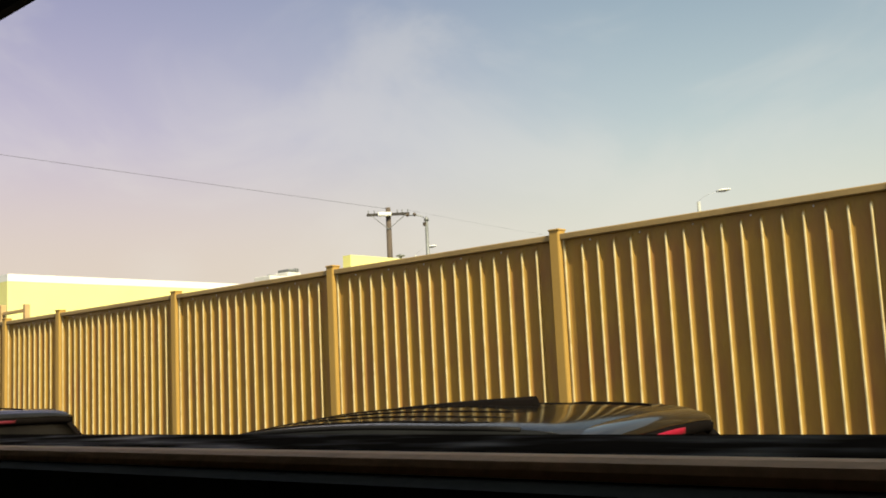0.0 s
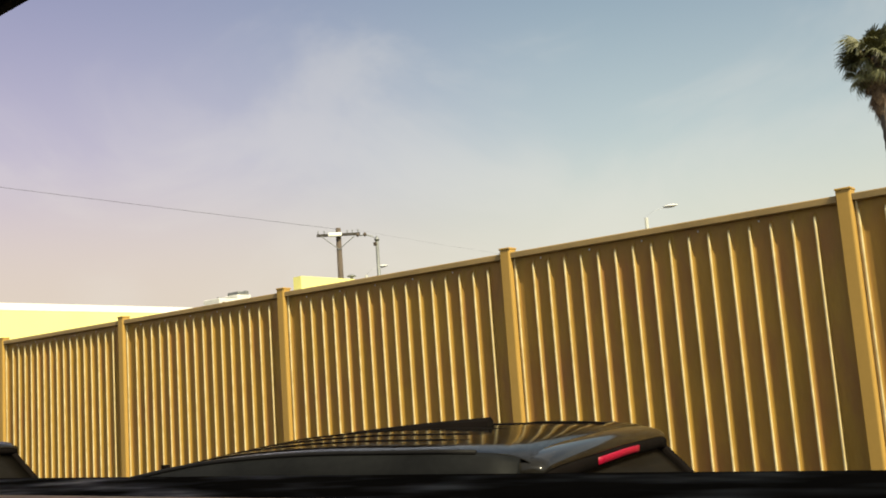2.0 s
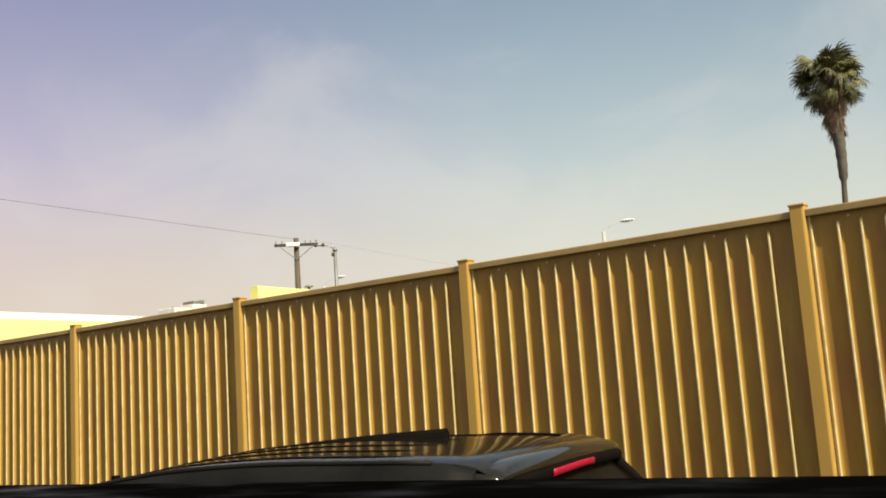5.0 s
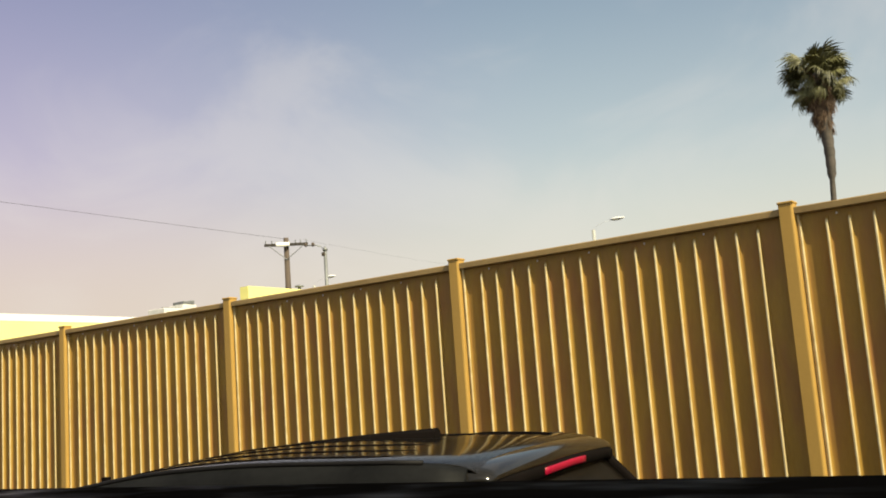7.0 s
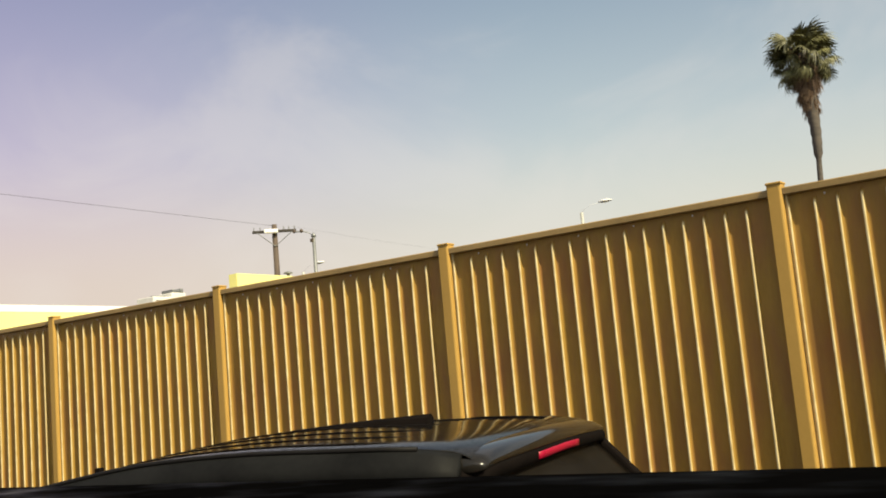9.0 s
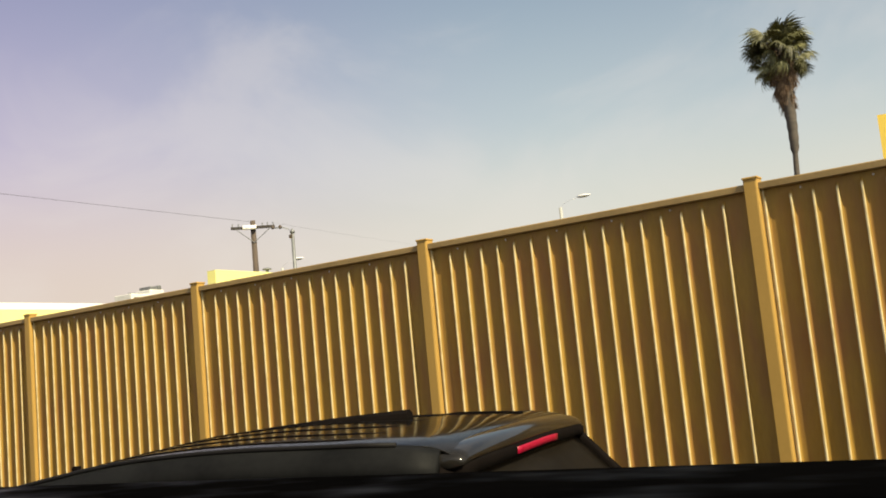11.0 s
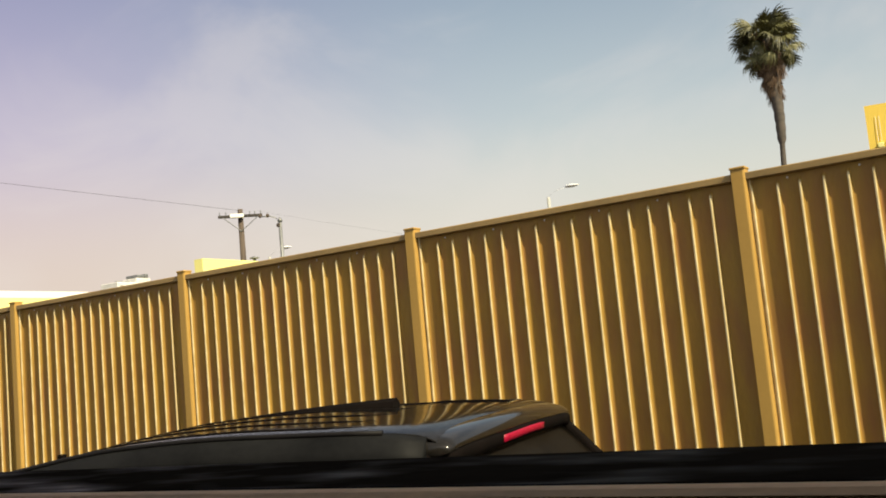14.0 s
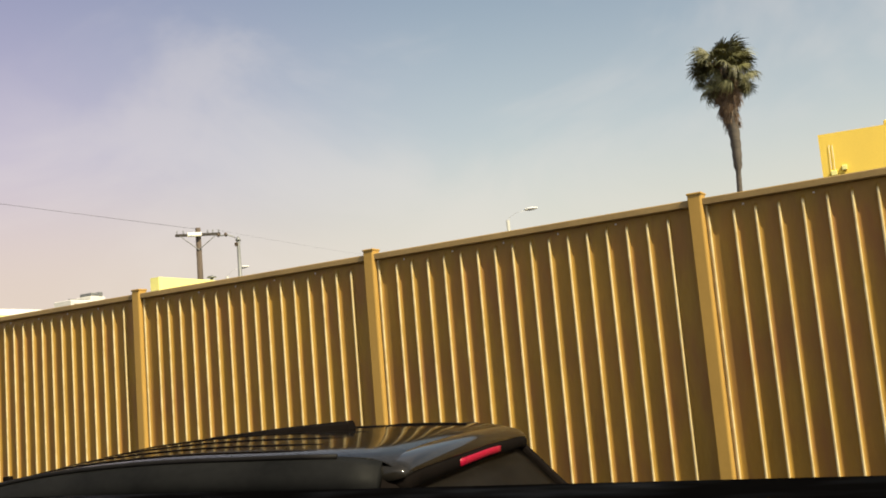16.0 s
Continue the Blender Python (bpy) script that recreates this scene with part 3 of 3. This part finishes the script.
part("cabin_roof", bar_x([(0.42, TOPZ + 0.05), (0.33, TOPZ + 0.11), (-0.40, TOPZ + 0.15), (-1.15, TOPZ + 0.11), (-1.24, TOPZ + 0.05), (-1.15, TOPZ + 0.075), (-0.40, TOPZ + 0.115), (0.33, TOPZ + 0.075)], X0, X1 + 1.2), HEADLINER, cabin)
for xa, xb, ya, yb in ((X1, X1 + 0.14, 0.34, 0.42), (X0 - 0.14, X0, 0.34, 0.42), (X1, X1 + 0.14, -1.24, -1.16), (X0 - 0.14, X0, -1.24, -1.16)):
    part("door_pillar", boxes((xa, xb, ya, yb, 0.45, TOPZ + 0.06), bevel=0.02), INTERIOR, cabin)
part("far_door", bar_x([(-1.26, 0.45), (-1.10, 0.45), (-1.08, 1.2), (-1.12, SILL), (-1.22, SILL), (-1.27, 1.0)], X0, X1), INTERIOR, cabin)
part("cabin_floor", boxes((X0 - 0.1, X1 + 1.2, -1.25, 0.44, 0.40, 0.45), bevel=0.01), INTERIOR, cabin)
# unseen panels added to close the cabin and keep daylight off the sill
for ya, yb in ((0.36, 0.44), (-1.25, -1.17)):
    part("rear_side", boxes((X1 + 0.14, X1 + 1.2, ya, yb, 0.45, TOPZ + 0.05), bevel=0.02), INTERIOR, cabin)
part("rear_wall", boxes((X1 + 1.2, X1 + 1.27, -1.25, 0.44, 0.40, TOPZ + 0.10), bevel=0.02), INTERIOR, cabin)
part("far_window", boxes((X0, X1, -1.21, -1.195, SILL - 0.01, TOPZ + 0.07)), GLASSM, cabin, "opaque dark pane added to keep daylight out")
part("dashboard", boxes((X0 - 0.14, X0 + 0.20, -1.16, 0.24, 0.45, 1.36), bevel=0.06), INTERIOR, cabin)
part("van_windscreen", bar_x([(0.33, 1.16), (0.33, TOPZ + 0.08), (-1.15, TOPZ + 0.08), (-1.15, 1.16)], X0 - 0.03, X0 - 0.02), GLASSM, cabin, "opaque dark front pane added to keep daylight out")
for wx in (X0 - 0.35, X1 + 0.75):
    for wy in (0.32, -1.14):
        bm = bmesh.new()
        bmesh.ops.create_cone(bm, cap_ends=True, segments=28, radius1=0.36, radius2=0.36, depth=0.22, matrix=Matrix.Translation((wx, wy, 0.36)) @ Matrix.Rotation(radians(90), 4, "X"))
        bmesh.ops.bevel(bm, geom=[e for e in bm.edges if e.calc_length() < 0.2], offset=0.02, segments=2, affect="EDGES")
        part("van_wheel", bm, RUBBER, cabin, smooth=True)
part("van_nose", bar_x([(0.40, 0.45), (0.42, 0.9), (0.34, 1.18), (-1.16, 1.18), (-1.26, 0.9), (-1.22, 0.45)], X0 - 0.95, X0 - 0.14), BLACKPAINT, cabin)

# ---- buildings behind the fence ----


def building(name, label, x0, x1, y0, y1, top, wall_mat, cap_mat, cap_h):
    b = empty(name)
    tagged(b, label, "building")
    t = 0.25
    part("wall", boxes((x0, x0 + t, y0, y1, 0, top - cap_h)), wall_mat, b)
    part("wall", boxes((x1 - t, x1, y0, y1, 0, top - cap_h)), wall_mat, b)
    part("wall", boxes((x0 + t, x1 - t, y0, y0 + t, 0, top - cap_h)), wall_mat, b)
    part("wall", boxes((x0 + t, x1 - t, y1 - t, y1, 0, top - cap_h)), wall_mat, b)
    o = 0.0
    bm = boxes((x0 - o, x0 + t, y0 - o, y1 + o, top - cap_h, top), (x1 - t, x1 + o, y0 - o, y1 + o, top - cap_h, top),
               (x0 + t, x1 - t, y0 - o, y0 + t, top - cap_h, top), (x0 + t, x1 - t, y1 - t, y1 + o, top - cap_h, top))
    part("parapet_cap", bm, cap_mat, b)
    part("roof", boxes((x0 + t, x1 - t, y0 + t, y1 - t, top - 0.55 - 0.2, top - 0.55)), ROOFFELT, b)
    return b


building("low_building", "pale yellow stucco building with white parapet", -56, -36.0, 16.9, 34.0, 6.03, YELLOW, WHITE, 0.26)
mid = building("yellow_wall", "bright yellow stucco fire wall standing behind the fence", -32.7, -32.2, 30.3, 40, 7.05, YELLOW, YELLOW, 0.12)
gold = building("golden_building", "golden yellow stucco building with white pipes", 0, 16, 0, 14, 7.67, GOLD, GOLD, 0.10)
gold.matrix_basis = pose(-5.28, 30.0, 0, 0, 0, 9)
for px in (0.25, 0.34):
    bm = bmesh.new()
    tube(bm, [(px, -0.03, 6.62), (px, -0.02, 7.33)], 0.006, 8)
    part("pipe", bm, WHITE, gold, "white vent pipe")

for bx, bz, bw in ((0.22, 6.44, 0.16), (0.52, 6.56, 0.14)):
    part("junction_box", boxes((bx, bx + bw, -0.09, -0.001, bz, bz + 0.14), bevel=0.015), YELLOW, gold, "pale yellow junction box")
part("raised_parapet", boxes((1.75, 16.0, 0.0, 0.25, 7.672, 7.80), bevel=0.01), GOLD, gold)

vent = empty("roof_vent", pose(-32.45, 33.7, 7.05))
tagged(vent, "small grey metal vent standing on the yellow wall", "vent")
bm = bmesh.new()
tube(bm, [(0, 0, 0), (0, 0, 0.16)], 0.07, 10)
part("pipe", bm, GREYSTEEL, vent, smooth=True)
bm = bmesh.new()
tube(bm, [(0, 0, 0.15), (0, 0, 0.17), (0, 0, 0.21), (0, 0, 0.25)], [0.20, 0.22, 0.18, 0.05], 12)
part("cowl", bm, GREYSTEEL, vent, smooth=True)

frame_tan = empty("timber_frame", pose(-18.86, 9.0, 0))
tagged(frame_tan, "tan timber frame with a crossbeam behind the fence", "frame")
for fx, fz in ((-0.52, 3.34), (0.46, 3.28)):
    part("upright", boxes((fx - 0.05, fx + 0.05, -0.05, 0.05, 0, fz), bevel=0.01), TIMBER, frame_tan)
part("beam", boxes((-0.47, 0.41, -0.03, 0.03, 3.14, 3.20), bevel=0.008), TIMBER, frame_tan)

ac = empty("rooftop_unit", pose(-38.3, 31.2, 5.5))
tagged(ac, "white air-conditioning unit on the flat roof", "air conditioner")
part("casing", boxes((-0.6, 0.6, -0.96, 0.2, 0.12, 1.22), bevel=0.04), UNITGREY, ac)
part("cowl", boxes((-0.5, 0.5, 0.21, 1.04, 0.10, 1.44), bevel=0.04), UNITGREY, ac)
part("fan_guard", boxes((-0.36, 0.45, 0.30, 0.74, 1.44, 1.60), bevel=0.03), GREYSTEEL, ac, "dark grey fan guard")
part("vent_cap", boxes((0.1, 0.4, 0.80, 1.00, 1.44, 1.66), bevel=0.04), GREYSTEEL, ac)
part("louvre", boxes((0.601, 0.615, -0.80, -0.40, 0.55, 1.05), bevel=0.004), WOODPOLE, ac, "dark louvre panel")
part("pipe", boxes((0.2, 0.3, -0.8, 0.0, 1.23, 1.29), bevel=0.02), GREYSTEEL, ac)
part("base", boxes((-0.65, 0.65, -1.05, 1.10, 0.0, 0.10), bevel=0.01), GREYSTEEL, ac)

# ---- utility poles and lamps ----
PX, PY = -35.40, 36.0
PTOP = 10.13
pole = empty("utility_pole", pose(PX, PY, 0))
tagged(pole, "weathered wooden utility pole with crossarm and braces", "utility pole")
bm = bmesh.new()
tube(bm, [(0, 0, 0), (0, 0, 5), (0, 0, PTOP)], [0.19, 0.16, 0.125], 14)
part("shaft", bm, WOODPOLE, pole, smooth=True)
ARM = pose(0, 0, PTOP - 0.36, 0, 0, 45)
bm = boxes((-1.08, 1.06, -0.20, -0.08, -0.065, 0.065), bevel=0.01)
o = part("crossarm", bm, DARKWOOD, pole, "dark creosoted crossarm")
o.matrix_basis = ARM
for s in (-1, 1):
    bm = bmesh.new()
    tube(bm, [(s * 0.85, -0.2, -0.05), (0, -0.15, -0.75)], 0.02, 6)
    o = part("brace", bm, GREYSTEEL, pole)
    o.matrix_basis = ARM
for ix in (-1.0, -0.7, 0.45, 0.7, 0.98):
    bm = bmesh.new()
    tube(bm, [(ix, -0.14, 0.06), (ix, -0.14, 0.10), (ix, -0.14, 0.14), (ix, -0.14, 0.20), (ix, -0.14, 0.23)], [0.012, 0.03, 0.02, 0.03, 0.015], 8)
    o = part("insulator", bm, GREYSTEEL, pole)
    o.matrix_basis = ARM
bm = boxes((-0.52, 0.16, -0.34, -0.14, -0.10, 0.10), bevel=0.05)
o = part("fuse_box", bm, WHITE, pole, "pale fuse housing")
o.matrix_basis = ARM

pole2 = empty("steel_pole", pose(-33.2, 36.4, 0))
tagged(pole2, "slim grey steel pole with small fittings on top", "utility pole")
bm = bmesh.new()
tube(bm, [(0, 0, 0), (0, 0, 9.2)], [0.11, 0.085], 12)
part("shaft", bm, GREYSTEEL, pole2, smooth=True)
bm = bmesh.new()
tube(bm, [(0, 0, 9.2), (0, 0, 9.27), (0, 0, 9.36), (0, 0, 9.42)], [0.12, 0.13, 0.06, 0.02], 10)
part("cap", bm, GREYSTEEL, pole2, smooth=True)
bm = bmesh.new()
tube(bm, [(0, 0, 9.25), (-0.16, -0.15, 9.42), (-0.34, -0.31, 9.50), (-0.72, -0.65, 9.50)], [0.035, 0.03, 0.03, 0.03], 8)
part("bracket", bm, GREYSTEEL, pole2, "curved arm reaching to the wooden pole", smooth=True)
for k in (0.42, 0.68):
    bm = bmesh.new()
    tube(bm, [(-k, -k * 0.91, 9.44), (-k, -k * 0.91, 9.50), (-k, -k * 0.91, 9.58), (-k, -k * 0.91, 9.64)], [0.03, 0.09, 0.08, 0.02], 8)
    part("insulator", bm, WOODPOLE, pole2, "dark insulator")
part("clamp", boxes((-0.13, 0.05, -0.13, 0.05, 8.95, 9.12), bevel=0.01), WOODPOLE, pole2, "dark clamp")


def street_lamp(x, y, head_z, dirx, arm):
    lamp = empty("street_lamp", pose(x, y, 0))
    tagged(lamp, "grey street lamp with a white cobra-head lantern", "street lamp", group="street lamps")
    bm = bmesh.new()
    tube(bm, [(0, 0, 0), (0, 0, head_z - 0.40)], [0.13, 0.10], 10)
    part("column", bm, PALEGREY, lamp, smooth=True)
    bm = bmesh.new()
    tube(bm, [(0, 0, head_z - 0.42), (dirx * 0.12 * arm, 0, head_z - 0.26), (dirx * 0.45 * arm, 0, head_z - 0.08), (dirx * arm, 0, head_z)], 0.007, 8)
    part("arm", bm, WHITE, lamp, smooth=True)
    bm = bmesh.new()
    rings = []
    for i in range(9):
        t = i / 8
        w = 0.05 + 0.16 * math.sin(math.pi * min(1, t * 0.9 + 0.08))
        rings.append([(dirx * (arm - 0.12 + 0.85 * t), w * math.cos(2 * math.pi * k / 10), head_z + 0.02 + 0.09 * math.sin(2 * math.pi * k / 10) * (w / 0.2)) for k in range(10)])
    loft(bm, rings)
    part("lantern", bm, WHITE, lamp, smooth=True)
    return lamp


street_lamp(-26.65, 52, 11.05, 1, 1.25)
street_lamp(-46.75, 50, 10.25, 1, 1.2)


def wire(pts, r, label):
    bm = bmesh.new()
    a, b, sag = Vector(pts[0]), Vector(pts[1]), pts[2]
    tube(bm, [a.lerp(b, i / 24) - Vector((0, 0, sag * 4 * (i / 24) * (1 - i / 24))) for i in range(25)], r, 6)
    ob = part("power_line", bm, CABLE)
    tagged(ob, label, "cable", group="power lines")
    return ob


wire(((PX + 0.25, PY - 0.4, PTOP - 0.12), (PX + 0.35, -14, PTOP + 0.45), 0.06), 0.0075, "thin black power line hung from the crossarm")
wire(((PX + 0.6, PY + 0.6, PTOP - 0.13), (PX + 0.5, 92, 10.2), 0.7), 0.003, "thin black power line running on to the next pole")

# ---- palm ----
PALM = (-15.18, 60.0)
palm = empty("palm_tree", pose(PALM[0], PALM[1], 0))
tagged(palm, "tall fan palm with a skirt of dry brown fronds", "tree")
rng = random.Random(7)


def trunk():
    bm = bmesh.new()
    pts, rad = [], []
    for i in range(60):
        z = 19.0 * i / 59
        d = z - 14.0
        pts.append((0.0075 * d + 0.04 - 0.0475 * math.sqrt(d * d + 0.8), 0, z))
        r = 0.24 - 0.007 * z if z < 12.6 else 0.24 + 0.035 * (z - 12.6) + 0.02 * math.sin(z * 9)
        rad.append(r)
    tube(bm, pts, rad, 14)
    return bm


part("trunk", trunk(), TRUNK, palm, smooth=True)


def fan_mesh(blades, length, petiole, droop, spread, rg):
    """A fan leaf along +x: stalk, then pleated blades that part and hang at their tips."""
    bm = bmesh.new()
    tube(bm, [(0, 0, 0), (petiole * 0.6, 0, 0.03), (petiole, 0, -0.03)], [0.035, 0.025, 0.02], 5)
    for i in range(blades):
        a = spread * (2 * i / (blades - 1) - 1)
        L = length * (0.72 + 0.28 * math.cos(a * 0.7)) * rg.uniform(0.85, 1.1)
        w = length * spread / blades * 0.85
        c, s = math.cos(a), math.sin(a)
        prev = None
        dr = droop * rg.uniform(0.7, 1.4)
        for k in range(5):
            t = k / 4
            r = L * t
            z = -0.03 - dr * t**2.4 * L - 0.10 * abs(math.sin(a)) * t
            rr = r * (1 - 0.25 * dr * t * t)
            ww = w * (0.15 + 1.0 * math.sin(math.pi * min(1.0, 0.12 + 0.8 * t)) if k < 4 else 0.05)
            p = Vector((petiole + rr * c, rr * s, z))
            q = Vector((-s, c, 0)) * ww * 0.5
            row = [bm.verts.new(p - q), bm.verts.new(p + Vector((0, 0, 0.25 * ww))), bm.verts.new(p + q)]
            if prev:
                bm.faces.new((prev[0], prev[1], row[1], row[0]))
                bm.faces.new((prev[1], prev[2], row[2], row[1]))
            prev = row
    return bm


def frond_proto(name, mat, *a):
    bm = fan_mesh(*a, rng)
    me = bpy.data.meshes.new(name)
    bm.to_mesh(me)
    bm.free()
    me.materials.append(mat)
    return me


green = [frond_proto("frond", LEAF, 24, r, p, d, 2.2) for r, p, d in ((0.78, 1.25, 0.6), (0.80, 1.15, 0.8), (0.76, 1.38, 0.45), (0.78, 1.0, 0.95))]
heart = [frond_proto("frond", LEAF, 20, 0.8, p, d, 1.7) for p, d in ((0.55, 0.35), (0.75, 0.5), (0.90, 0.6))]
dry = [frond_proto("dry_frond", DEADLEAF, 9, 1.1, p, d, 0.5) for p, d in ((0.7, 0.12), (0.6, 0.2), (0.85, 0.08))]


def hang(name, me, z, az, tilt, size, base=0.12):
    ob = new(name, me)
    ob.parent = palm
    m = Matrix.Translation((base * math.cos(az) - 0.04 * (z - 14.0), base * math.sin(az), z)) @ Matrix.Rotation(az, 4, "Z") @ Matrix.Rotation(-tilt, 4, "Y") @ Matrix.Rotation(rng.uniform(-0.9, 0.9), 4, "X")
    ob.matrix_basis = m @ Matrix.Diagonal((size, size, size, 1))


for i in range(52):
    t = (i + 0.5) / 52
    az = i * 2.39996 + rng.uniform(-0.25, 0.25)
    tilt = radians(80 - 122 * t**0.72 + rng.uniform(-9, 9))
    hang("frond", rng.choice(green if t > 0.42 else heart[1:]), 18.95 - 0.55 * t, az, tilt, rng.uniform(0.88, 1.15) * (1.28 if t < 0.42 else 1.0))
for i in range(22):
    az = i * 2.39996 + rng.uniform(-0.4, 0.4)
    hang("frond", rng.choice(heart), 18.95 - 0.3 * rng.random(), az, radians(rng.uniform(-5, 75)), rng.uniform(0.85, 1.1))
for i in range(190):
    t = (i + 0.5) / 190
    az = i * 2.39996 + rng.uniform(-0.3, 0.3)
    tilt = radians(-68 - 19 * t**0.3 + rng.uniform(-4, 4))
    hang("dry_frond", rng.choice(dry), 18.80 - 2.55 * t, az, tilt, rng.uniform(0.85, 1.2) * (1.0 - 0.30 * t), 0.42 - 0.24 * t)
for i in range(20):
    az = i * 2.39996 + rng.uniform(-0.3, 0.3)
    hang("dry_frond", rng.choice(dry), 18.85 - 0.3 * (i % 3) / 2, az, radians(rng.uniform(-45, 25)), rng.uniform(0.55, 0.8), 0.2)
